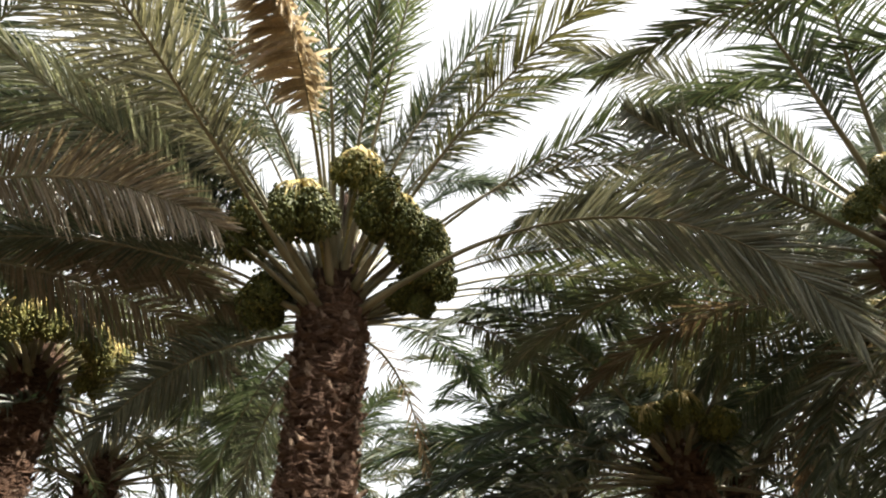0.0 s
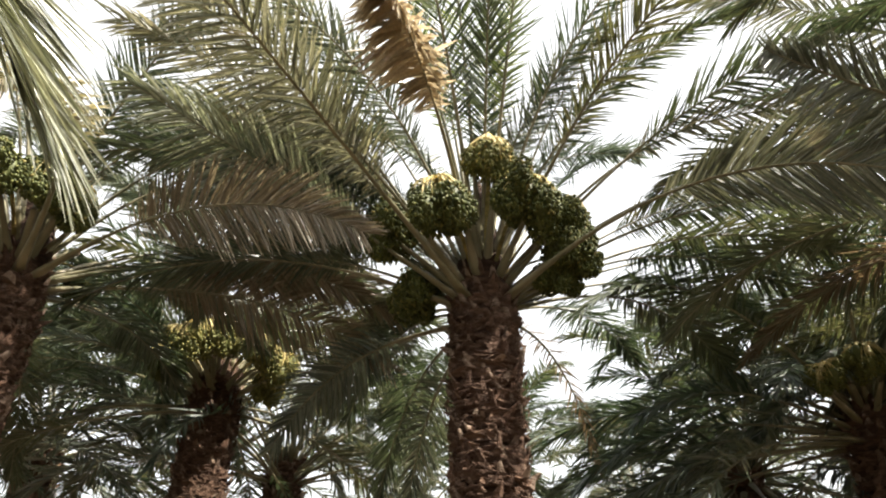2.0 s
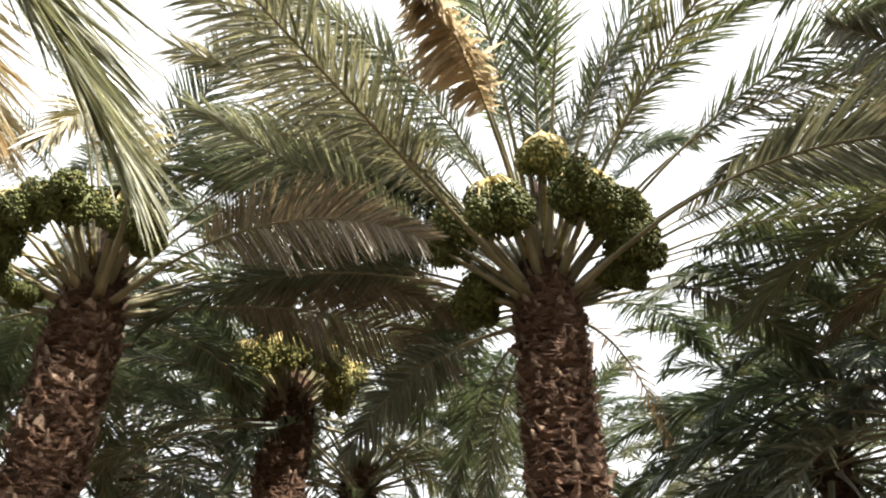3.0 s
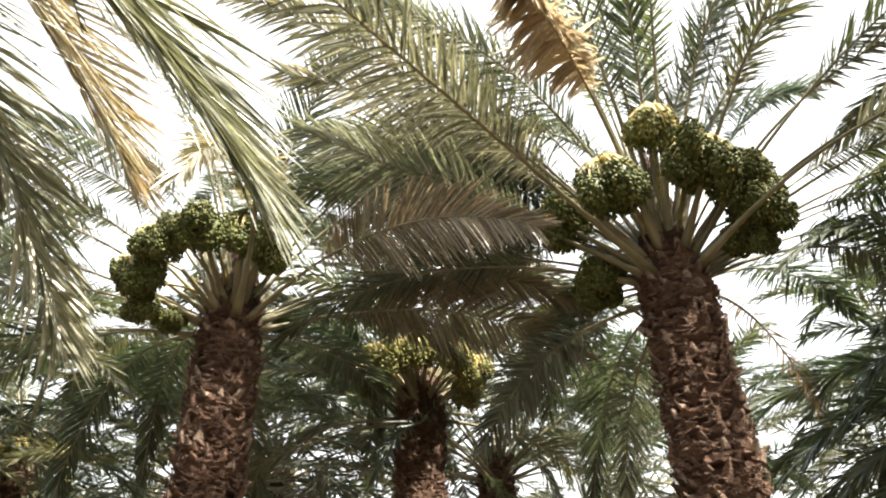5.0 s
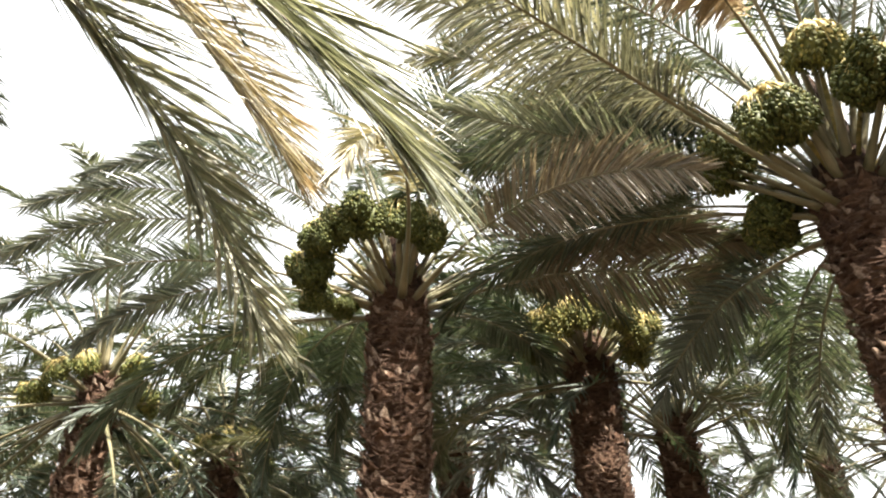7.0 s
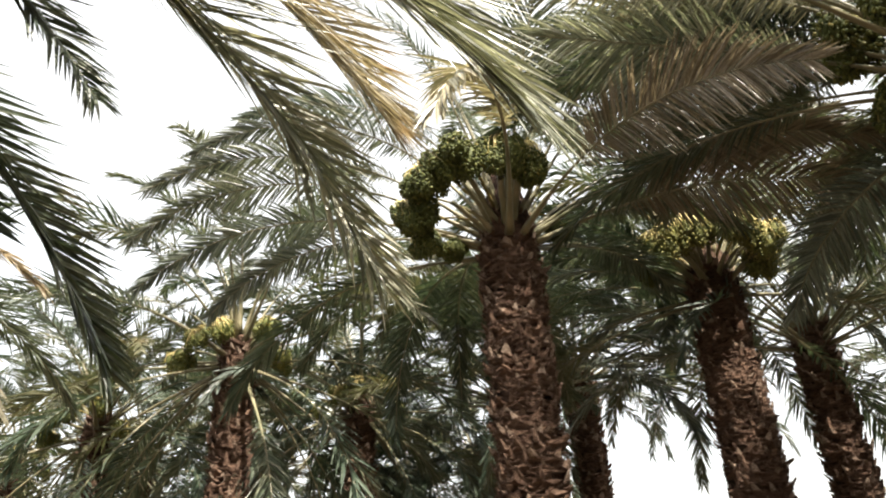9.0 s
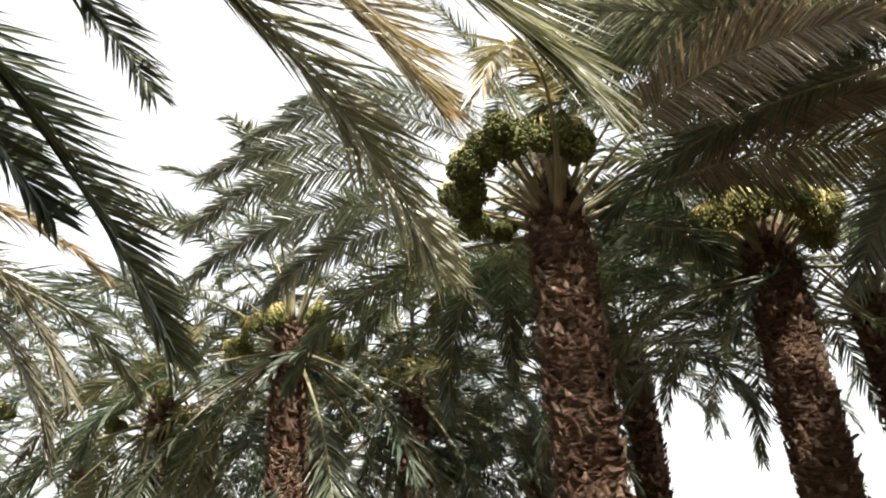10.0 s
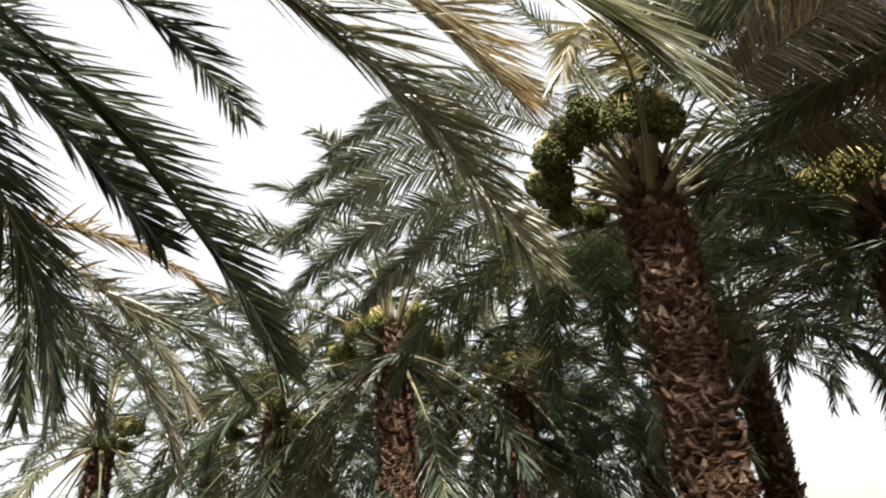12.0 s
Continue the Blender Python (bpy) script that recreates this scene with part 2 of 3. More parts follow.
def leaflets(pts, ways, rng, twist, bare, size, pairs, messy, limp, vee, spread, coarse, hug, planes, wide, fall, taper):
    """All leaflets of one frond: folded tapering blades in two rows, at uneven angles. hug: the row (1 or -1) that lies folded along the midrib."""
    verts, faces = [], []
    n = len(pts) - 1
    total = pairs * 2
    for k in range(total):
        u = (k // 2 + 0.5 * (k % 2) + rng.uniform(-0.3, 0.3)) / pairs
        s = bare + (0.995 - bare) * min(max(u, 0.0), 1.0)
        f = s * n
        i = min(int(f), n - 1)
        p = pts[i] * (1 - f + i) + pts[i + 1] * (f - i)
        t = ways[i]
        b = np.cross(t, (0, 0, 1.0))
        if np.linalg.norm(b) < 1e-3:
            b = np.array([1.0, 0, 0])
        b = b / np.linalg.norm(b)
        nn = np.cross(b, t)
        w = radians(twist * (0.35 + 0.65 * s))
        b, nn = b * math.cos(w) + nn * math.sin(w), nn * math.cos(w) - b * math.sin(w)
        hand = 1 if k % 2 else -1
        rise = radians(vee + rng.choice((-planes, 0, planes)) + rng.gauss(0, 7 * messy))
        out = radians(spread * (52 - taper * u) + rng.gauss(0, 5 * messy))
        if hand == hug and u < 0.7:
            out = radians(rng.uniform(6, 24))
        d = t * math.cos(out) + (b * hand * math.cos(rise) + nn * math.sin(rise)) * math.sin(out)
        if fall:
            d = d - np.array([0, 0, fall * rng.uniform(0.7, 1.3)])
            d = d / np.linalg.norm(d)
        grow = min(1.0, 0.30 + 2.4 * u) * (1.0 - 0.58 * max(0.0, u - 0.5) / 0.5)
        ln = size * grow * rng.uniform(0.88, 1.1)
        wd = 0.5 * wide * (0.0185 if u > 0.06 else 0.010) * (1.5 if coarse else 1.0) * (size / 0.42) ** 0.35 * rng.uniform(0.75, 1.15)
        broad = t - d * np.dot(t, d)
        broad = broad / np.linalg.norm(broad)
        keel = np.cross(d, broad) * hand
        roll = rng.gauss(0.25, 0.36)
        broad, keel = broad * math.cos(roll) + keel * math.sin(roll), keel * math.cos(roll) - broad * math.sin(roll)
        bend = limp * rng.uniform(0.3, 1.5)
        base = len(verts)
        prev = p
        steps = ((0.0, 0.6), (0.45, 1.0), (1.0, 0.06)) if coarse else ((0.0, 0.55), (0.22, 1.0), (0.6, 0.8), (1.0, 0.06))
        last = 0.0
        for g, q in steps:
            dd = d - np.array([0, 0, 1.0]) * bend * g
            dd = dd / np.linalg.norm(dd)
            prev = prev + dd * ln * (g - last)
            last = g
            verts.append(prev + broad * wd * q + keel * wd * q * 0.45)
            verts.append(prev)
            verts.append(prev - broad * wd * q + keel * wd * q * 0.45)
        for j in range(len(steps) - 1):
            o = base + 3 * j
            faces.append((o, o + 1, o + 4, o + 3))
            faces.append((o + 1, o + 2, o + 5, o + 4))
    return verts, faces


def frond(parent, a, e, length=3.2, droop=70.0, side=0.0, twist=0.0, mat=None, bare=0.30, size=0.46, pairs=112, messy=0.7, limp=0.35, vee=18.0, spread=1.0, seed=0, coarse=False, hug=0, planes=20.0, wide=1.0, fall=0.0, taper=30.0):
    """One palm frond: a midrib with its leaflets, growing from the palm's crown."""
    rng = random.Random(seed or int(a * 131 + e * 17 + length * 1000))
    pts, ways = frond_curve(a, e, length, droop, side)
    radii = [0.027 * (1 - s) ** 9 + 0.0155 * (1 - s) + 0.003 for s in np.linspace(0, 1, len(pts))]
    v, f = tube(pts[::2], radii[::2], 6, 0.62)
    rib = mesh_object("frond", v, f, RACHIS, parent, "", True)
    v, f = leaflets(pts, ways, rng, twist, bare, size, pairs, messy, limp, vee, spread, coarse, hug, planes, wide, fall, taper)
    mesh_object("foliage", v, f, mat or LEAF, rib)["kind"] = "stuff"
    return rib


def stubs(parent, count, seed, low=38.0, high=80.0):
    """Stalks of old fronds, cut off a hand or two above the trunk: flat, tapering, splayed round the heart."""
    rng = random.Random(seed)
    for i in range(count):
        a, e = (i * 137.5 + rng.uniform(-12, 12)) % 360, low + (high - low) * (i + 0.5) / count
        k = e / 90.0
        p = heading(a, 0) * (0.215 - 0.17 * k) + np.array([0, 0, 0.42 * k - 0.04])
        d = heading(a + rng.uniform(-6, 6), e)
        ln = rng.uniform(0.28, 0.62)
        pts = [p + d * ln * s - np.array([0, 0, 0.05 * s * s]) for s in (0.0, 0.2, 0.45, 0.75, 1.0)]
        v, f = tube(pts, [w * rng.uniform(0.85, 1.15) for w in (0.055, 0.040, 0.030, 0.025, 0.022)], 7, 0.5)
        ob = mesh_object("cut_stalk", v, f, RACHIS, parent, "", True)
        ob.data.materials.append(CUT)
        ob.data.polygons[-1].material_index = 1


def boot_mesh(seed):
    """A cut leaf base: a thin ragged sheath wrapped round the trunk, with a narrow upright stub on its middle."""
    rng = random.Random(seed)
    secs = []
    tip = rng.uniform(0.055, 0.105)
    out = rng.uniform(0.045, 0.075)
    for h, w, t, o in ((-0.040, 0.118, 0.010, -0.014), (-0.004, 0.112, 0.018, 0.014), (0.010, 0.050, 0.018, 0.026), (0.024, 0.030, 0.015, 0.036), (tip, 0.015, 0.006, out)):
        w *= rng.uniform(0.7, 1.2)
        o += rng.uniform(-0.006, 0.010)
        skew = rng.uniform(-0.014, 0.014)
        cut = rng.uniform(-0.02, 0.02)
        secs.append([(skew - w, o - t * 1.3, h - cut + rng.uniform(-0.01, 0.01)), (skew - w * 0.45, o + t * 0.5, h), (skew + w * 0.45, o + t * 0.55, h + cut * 0.5), (skew + w, o - t * 1.3, h + cut + rng.uniform(-0.01, 0.01)), (skew, o - t, h)])
    verts = [v for s in secs for v in s]
    faces = []
    for i in range(4):
        for k in range(5):
            q = (k + 1) % 5
            faces.append((i * 5 + k, i * 5 + q, i * 5 + 5 + q, i * 5 + 5 + k))
    faces.append((20, 21, 22, 23, 24))
    return verts, faces


BOOTS = []
for k in range(9):
    v, f = boot_mesh(50 + k)
    me = bpy.data.meshes.new("leaf_base")
    me.from_pydata(v, [], f)
    me.materials.append(BOOT)
    me.materials.append(CUT)
    me.polygons[len(f) - 1].material_index = 1
    if k % 9 in (0, 3, 5, 8):
        for p in range(len(f) - 6, len(f) - 1):
            me.polygons[p].material_index = 1
    me.update()
    BOOTS.append(me)


def trunk(parent, height, radius, lean, rng, pieces):
    """The trunk: a fibrous core, clad in a spiral of cut leaf bases. pieces: those near the top that are parts of their own."""
    verts, faces = [], []
    rows, sides = int(height / 0.09), 24
    off = lambda z: np.array([lean[0] * (z - height), lean[1] * (z - height), 0.0])
    for i in range(rows + 1):
        z = height * i / rows - (0.15 if i == 0 else 0.0)
        for k in range(sides):
            w = 2 * math.pi * k / sides
            r = radius * (0.76 + 0.10 * noise.noise((math.cos(w) * 3, math.sin(w) * 3, z * 7))) * (1.12 if z < 0.4 else 1.0)
            verts.append(off(z) + np.array([r * math.cos(w), r * math.sin(w), z - height]))
    for i in range(rows):
        for k in range(sides):
            q = (k + 1) % sides
            faces.append((i * sides + k, i * sides + q, (i + 1) * sides + q, (i + 1) * sides + k))
    # the fibrous heart between the leaf stalks
    top = len(verts)
    tall = 1.0 if pieces else 0.36
    for j, (h, q) in enumerate(((0.16, 0.80), (0.42, 0.68), (0.72, 0.46), (0.98, 0.24), (1.2, 0.04))):
        h *= tall
        for k in range(sides):
            w = 2 * math.pi * k / sides
            r = radius * q * (1 + 0.2 * noise.noise((math.cos(w) * 4, math.sin(w) * 4, h * 9)))
            verts.append(np.array([r * math.cos(w), r * math.sin(w), h]))
    a = rows * sides
    for j in range(5):
        b = top + j * sides
        for k in range(sides):
            q = (k + 1) % sides
            faces.append((a + k, a + q, b + q, b + k))
        a = b
    body = mesh_object("trunk", verts, faces, BARK, parent, "", True)
    step = 0.0046 if pieces else 0.0088
    count = int((height + 0.3) / step)
    rest_v, rest_f, rest_i = [], [], []
    for i in range(count):
        z = 0.30 - i * step - rng.uniform(-0.03, 0.03)
        w = i * 2.39996 + rng.uniform(-0.25, 0.25)
        g = rng.uniform(0.7, 1.2) * radius / 0.26 * (1.0 if pieces else 1.3)
        m = (Matrix.Translation(Vector(off(min(z, 0) + height)) + Vector((0, 0, z))) @ Matrix.Rotation(w, 4, "Z") @ Matrix.Translation((0, radius * (0.80 - 0.6 * max(z, 0.0)), 0))
             @ Euler((rng.uniform(-0.3, 0.3), rng.uniform(-0.2, 0.2), rng.uniform(-0.3, 0.3))).to_matrix().to_4x4()
             @ Matrix.Diagonal((g * rng.uniform(0.8, 1.15), g * rng.uniform(0.8, 1.3), g * rng.uniform(0.7, 1.3), 1)))
        me = BOOTS[(i * 5 + i // 9) % 9]
        if i < pieces:
            shared("leaf_base", me, body, m)
        else:
            o = len(rest_v)
            rest_v += [m @ x.co for x in me.vertices]
            rest_f += [tuple(o + x for x in pl.vertices) for pl in me.polygons]
            rest_i += [pl.material_index for pl in me.polygons]
    if rest_f:
        rest = mesh_object("leaf_base", rest_v, rest_f, BOOT, body)
        rest.data.materials.append(CUT)
        rest.data.polygons.foreach_set("material_index", rest_i)
        rest["kind"] = "stuff"
    # loose fibres between the plates
    fv, ff = [], []
    for i in range(int(height * (620 if pieces else 300))):
        z = rng.uniform(-height + 0.1, 0.3)
        w = rng.uniform(0, 2 * math.pi)
        span, drop, r = rng.uniform(0.15, 0.6), rng.gauss(0, 0.035), radius * rng.uniform(0.84, 1.06) * (1.0 if z < 0 else 1 - 1.6 * z)
        for j in range(4):
            q = w + span * j / 3
            c = off(z + height) if z < 0 else np.zeros(3)
            p = c + np.array([math.cos(q) * (r + 0.012 * (j % 2)), math.sin(q) * (r + 0.012 * (j % 2)), z + drop * j / 3])
            fv += [p + np.array([0, 0, 0.008 * (1 - 0.25 * j)]), p - np.array([0, 0, 0.006 * (1 - 0.25 * j)])]
        o = len(fv) - 8
        ff += [(o + 2 * j, o + 2 * j + 1, o + 2 * j + 3, o + 2 * j + 2) for j in range(3)]
    mesh_object("fibre", fv, ff, BOOT, body)["kind"] = "stuff"
    return body


def bunch_meshes(seed, count, ring, skin, bald=0.68, strands=110, thick=0.004):
    """A mop of fruit: yellow strands arch from one stalk end into several lobes that are packed with dates."""
    rng = random.Random(seed)
    sv, sf, dv, df = [], [], [], []
    lobes = []
    for k in range(6):
        a = 6.2832 * k / 6 + rng.uniform(-0.4, 0.4)
        d = rng.uniform(0.09, 0.19)
        lobes.append((np.array([d * math.cos(a), d * math.sin(a), rng.uniform(-0.31, -0.11)]), rng.uniform(0.07, 0.125), rng.uniform(1.0, 1.7)))
    lobes.append((np.array([0, 0, -0.20]), 0.135, 1.15))

    def inside(c, skip):
        return any(m != skip and np.linalg.norm((c - o) / (r, r, r * q)) < 0.86 for m, (o, r, q) in enumerate(lobes))

    for k in range(strands):
        o, r, q = lobes[rng.randrange(7)]
        a, p = rng.uniform(0, 6.28), rng.uniform(0.3, 1.5)
        end = o + r * np.array([math.sin(p) * math.cos(a), math.sin(p) * math.sin(a), q * math.cos(p)])
        mid = end * np.array([0.55, 0.55, 0.0]) + np.array([0, 0, rng.uniform(-0.02, 0.03)])
        pts = [(1 - s) ** 2 * np.array([0, 0, -0.05]) + 2 * s * (1 - s) * mid + s * s * end for s in (0.0, 0.3, 0.55, 0.8, 1.0)]
        v, f = tube(pts, [thick] * 5, 3)
        n = len(sv)
        sv += v
        sf += [tuple(n + x for x in w) for w in f]
    for o, r, q in lobes:
        n = len(dv)
        for i in range(6):
            for j in range(9):
                p, a = 0.5 + 2.55 * i / 5, 6.2832 * j / 9
                dv.append(o + 0.82 * r * np.array([math.sin(p) * math.cos(a), math.sin(p) * math.sin(a), q * math.cos(p)]))
        for i in range(5):
            for j in range(9):
                df.append((n + i * 9 + j, n + i * 9 + 9 + j, n + i * 9 + 9 + (j + 1) % 9, n + i * 9 + (j + 1) % 9))
    made = 0
    while made < count:
        m = rng.randrange(7)
        o0, r0, q0 = lobes[m]
        a, p = rng.uniform(0, 6.28), math.acos(rng.uniform(-1, 0.9))
        k0 = rng.choice((1.12, 1.04, 0.97, 0.9))
        c = o0 + r0 * k0 * np.array([math.sin(p) * math.cos(a), math.sin(p) * math.sin(a), q0 * math.cos(p)])
        made += 1
        if inside(c, m) or (c[2] > -0.11 and rng.random() < bald):
            continue
        w = rng.uniform(0, 6.28)
        ax = (c - o0) / np.linalg.norm(c - o0) * 0.5 + np.array([math.cos(w) * 0.6, math.sin(w) * 0.6, -0.7])
        ax /= np.linalg.norm(ax)
        b = np.cross(ax, (0.2, 0.9, 0.4))
        b /= np.linalg.norm(b)
        g = np.cross(ax, b)
        r, h = 0.0108 * rng.uniform(0.8, 1.15), 0.0185 * rng.uniform(0.8, 1.2)
        if ring < 6:
            r, h = r * 1.5, h * 1.4
        o = len(dv)
        dv.append(c - ax * h)
        levels = ((0.85, -0.5), (0.9, 0.45)) if ring >= 6 else ((1.0, 0.0),)
        for q, z in levels:
            for n in range(ring):
                x = 2 * math.pi * n / ring
                dv.append(c + ax * h * z + r * q * (b * math.cos(x) + g * math.sin(x)))
        dv.append(c + ax * h)
        top = o + 1 + ring * len(levels)
        for n in range(ring):
            n2 = (n + 1) % ring
            df.append((o, o + 1 + n2, o + 1 + n))
            if len(levels) == 2:
                df.append((o + 1 + n, o + 1 + n2, o + 1 + ring + n2, o + 1 + ring + n))
            df.append((top, top - ring + n, top - ring + n2))
    out = []
    for name, v, f, mat in (("strand_mop", sv, sf, STRAND), ("fruit", dv, df, skin)):
        me = bpy.data.meshes.new(name)
        me.from_pydata([tuple(x) for x in v], [], f)
        me.materials.append(mat)
        me.polygons.foreach_set("use_smooth", [True] * len(me.polygons))
        me.update()
        out.append(me)
    return out


MOPS = [bunch_meshes(7 + k, 2300, 6, DATE) for k in range(4)]
GREEN_MOPS = [bunch_meshes(37 + k, 2300, 6, DATE, 0.12, 70) for k in range(3)]
YELLOW_MOPS = [bunch_meshes(27 + k, 1400, 6, RIPER, 0.95, 300, 0.0065) for k in range(3)]
SMALL_MOPS = [bunch_meshes(17 + k, 600, 4, TURNING) for k in range(2)]


def bunch(parent, a, reach, height, size=1.0, seed=0, small=False, yellow=False, green=False):
    """A fruit bunch at heading a, reach metres out and height above the crown's base, on its arched stalk."""
    end = heading(a, 0) * reach + np.array([0, 0, height])
    start = heading(a, 0) * 0.1 + np.array([0, 0, 0.25])
    mid = (start + end) / 2 + np.array([0, 0, 0.2])
    pts = [(1 - s) ** 2 * start + 2 * s * (1 - s) * mid + s * s * end for s in np.linspace(0, 1, 9)]
    v, f = tube(pts, [0.018 - 0.007 * i / 8 for i in range(9)], 6, 0.5)
    stalk = mesh_object("fruit_stalk", v, f, STALK, parent, "yellowing dates on bright strands" if small or yellow else "green dates hanging on yellow strands", True)
    sm, dm = SMALL_MOPS[seed % 2] if small else YELLOW_MOPS[seed % 3] if yellow else GREEN_MOPS[seed % 3] if green else MOPS[seed % 4]
    tip = Matrix.Rotation(0.35, 4, Vector((-heading(a, 0)[1], heading(a, 0)[0], 0)))
    m = Matrix.Translation(end) @ tip @ Matrix.Rotation(seed * 1.7 + radians(a), 4, "Z") @ Matrix.Diagonal((size, size * (0.88 + 0.06 * (seed % 4)), size * (0.95 + 0.09 * (seed % 3)), 1))
    shared("strand_mop", sm, stalk, m)["kind"] = "stuff"
    shared("fruit", dm, stalk, m)["kind"] = "stuff"
    return stalk


def palm_base(x, y, top, label, radius=0.27, lean=(0.0, 0.0), pieces=0, seed=1):
    root = new("date_palm")
    root.matrix_basis = Matrix.Translation((x, y, top))
    root.empty_display_size = 0.3
    tagged(root, label, "palm tree", "date palms of the grove")
    trunk(root, top, radius, lean, random.Random(seed), pieces)
    return root


def crown(root, count, seed, skip=(), length=3.2, near=False, e_low=-15, e_high=85, low_free=(), size=0.46):
    """Fronds all round, the young ones upright, the old ones hanging; skip: headings (from, to) left free; low_free: left free of the hanging ones."""
    rng = random.Random(seed)
    for i in range(count):
        a = (i * 137.5 + rng.uniform(-14, 14)) % 360
        e = e_low + (e_high - e_low) * (i + 0.5) / count
        if any((a - lo) % 360 < (hi - lo) % 360 for lo, hi in skip):
            continue
        if e < 42 and any((a - lo) % 360 < (hi - lo) % 360 for lo, hi in low_free):
            continue
        ln = length * rng.uniform(0.88, 1.1) * (0.8 if e > 70 else 1.0)
        frond(root, a, e, ln, rng.uniform(55, 85) + 0.2 * e, rng.uniform(-18, 18), rng.uniform(-25, 25), (LEAF, SILVER, LEAF, OLIVE)[i % 4] if e > 0 else (LEAF, OLIVE)[i % 2],
              size=size, pairs=98 if near else 60, seed=seed * 1000 + i, coarse=not near)


# ---- the ground ----
bm = bmesh.new()
bmesh.ops.create_grid(bm, x_segments=60, y_segments=60, size=40)
for v in bm.verts:
    v.co.z = 0.10 * noise.noise((v.co.x * 0.2, v.co.y * 0.2, 3.0)) - 0.05
far = [e for e in bm.edges if e.is_boundary]
ret = bmesh.ops.extrude_edge_only(bm, edges=far)
for v in (g for g in ret["geom"] if isinstance(g, bmesh.types.BMVert)):
    v.co.x, v.co.y, v.co.z = v.co.x * 50, v.co.y * 50, -0.1
ground_mesh = bpy.data.meshes.new("ground")
bm.to_mesh(ground_mesh)
bm.free()
ground_mesh.materials.append(SOIL)
tagged(new("ground", ground_mesh), "bare sandy soil under the palm grove", "ground", kind="structure")


# ---- the palms near the camera ----
middle_palm = palm_base(-1.05, 4.15, 3.74, "date palm, green fruit bunches ringing its rough brown trunk's top", 0.24, (0.0, 0.0), 260, 1)
frond(middle_palm, 159.4, 21.5, 3.53, 48.8, 29.1, mat=DUSTY_LIT, size=0.46, spread=1.1, pairs=84, limp=0.7, messy=1.3, twist=-20)
frond(middle_palm, 137.3, 46.9, 3.36, 66.2, 28.4, mat=TAWNY_LIT, size=0.50, spread=1.25, pairs=100, limp=0.6, messy=0.8, twist=-50, planes=10, vee=4)
frond(middle_palm, 123.2, 54.0, 3.31, 18.0, 34.3, mat=TAWNY_LIT, size=0.66, spread=1.2, pairs=100, limp=0.8, messy=1.0, twist=-60, planes=14, vee=6)
frond(middle_palm, 89.2, 42.7, 3.35, 25.6, 36.8, mat=DUSTY_LIT, vee=0, twist=-80, planes=12, messy=0.9, size=0.62, spread=1.1)
frond(middle_palm, 120.3, 33.0, 2.68, 20.0, 21.7, mat=PALE_LIT, size=0.52, spread=1.2, pairs=95, messy=0.8, limp=0.5, twist=-55, planes=10, vee=6)
frond(middle_palm, 178.5, 50.1, 2.57, 100.0, 5.6, mat=STRAW, size=0.54, messy=1.0, limp=0.6, pairs=120, wide=1.7, bare=0.48, fall=1.0)
frond(middle_palm, -179.0, 64.7, 3.21, 72.8, 4.6, pairs=60)
frond(middle_palm, -127.4, 85.4, 3.38, 23.6, 2.6, mat=YOUNG, size=0.40, pairs=90)
frond(middle_palm, -172.0, 72.0, 3.0, 50.0, -4.0, mat=YOUNG, size=0.30, pairs=60, vee=40, bare=0.34)
frond(middle_palm, 160.0, 76.0, 2.9, 50.0, 6.0, mat=YOUNG, size=0.34, pairs=60, vee=30, bare=0.36)
frond(middle_palm, -150.0, 66.0, 2.9, 34.0, -8.0, mat=YOUNG, size=0.34, pairs=60, vee=30, bare=0.40)
frond(middle_palm, -99.2, 71.2, 2.60, 27.6, -9.0, size=0.34, pairs=58, bare=0.42)
frond(middle_palm, 114.9, 67.2, 2.63, 32.8, 24.3, size=0.36, pairs=60, bare=0.5)
frond(middle_palm, -123.8, 70.4, 3.18, 74.3, 3.7, size=0.36, pairs=79)
frond(middle_palm, -126.8, 48.3, 3.25, 65.7, -4.8, mat=OLIVE, size=0.42, pairs=100)
frond(middle_palm, -90.6, 51.5, 3.51, 91.4, 16.4, mat=DUSTY_LIT, size=0.42, pairs=100, bare=0.38)
frond(middle_palm, -111.0, 24.5, 3.40, 92.5, 28.9, mat=DUSTY_LIT, vee=8, twist=75, size=0.58, pairs=130, planes=10, messy=0.6, limp=0.2, bare=0.36)
frond(middle_palm, -82.0, 40.0, 4.0, 106.0, -4.0, mat=SILVER, vee=8, twist=75, size=0.5, planes=10, messy=0.7, bare=0.40)
frond(middle_palm, -47.9, 32.5, 3.59, 33.2, 5.6, bare=0.38)
frond(middle_palm, -18.2, 29.9, 3.08, 43.4, 0.2, size=0.5, wide=1.2)
frond(middle_palm, -39.5, 31.2, 3.30, 44.2, -3.9, size=0.56, wide=1.25, bare=0.36)
frond(middle_palm, -44.7, 27.5, 2.97, 67.5, 20.0, mat=OLIVE, size=0.52, wide=1.2, bare=0.34)
frond(middle_palm, -52.0, 35.0, 3.40, 62.0, 2.0, size=0.54, wide=1.2, bare=0.38)
frond(middle_palm, -64.0, 33.0, 3.50, 58.0, 4.0, mat=OLIVE, size=0.54, wide=1.2, bare=0.38)
frond(middle_palm, -11.5, 22.3, 2.30, 104.9, -6.9, mat=DRY, size=0.25, pairs=40, bare=0.1)
frond(middle_palm, -57.4, 41.2, 3.23, 34.1, -7.0, mat=OLIVE, vee=0, twist=70, planes=8, messy=0.4, bare=0.38)
frond(middle_palm, 42.9, 38.8, 3.25, 95.8, 5.6, mat=OLIVE)
frond(middle_palm, 40.4, 31.5, 3.44, 78.7, -32.6)
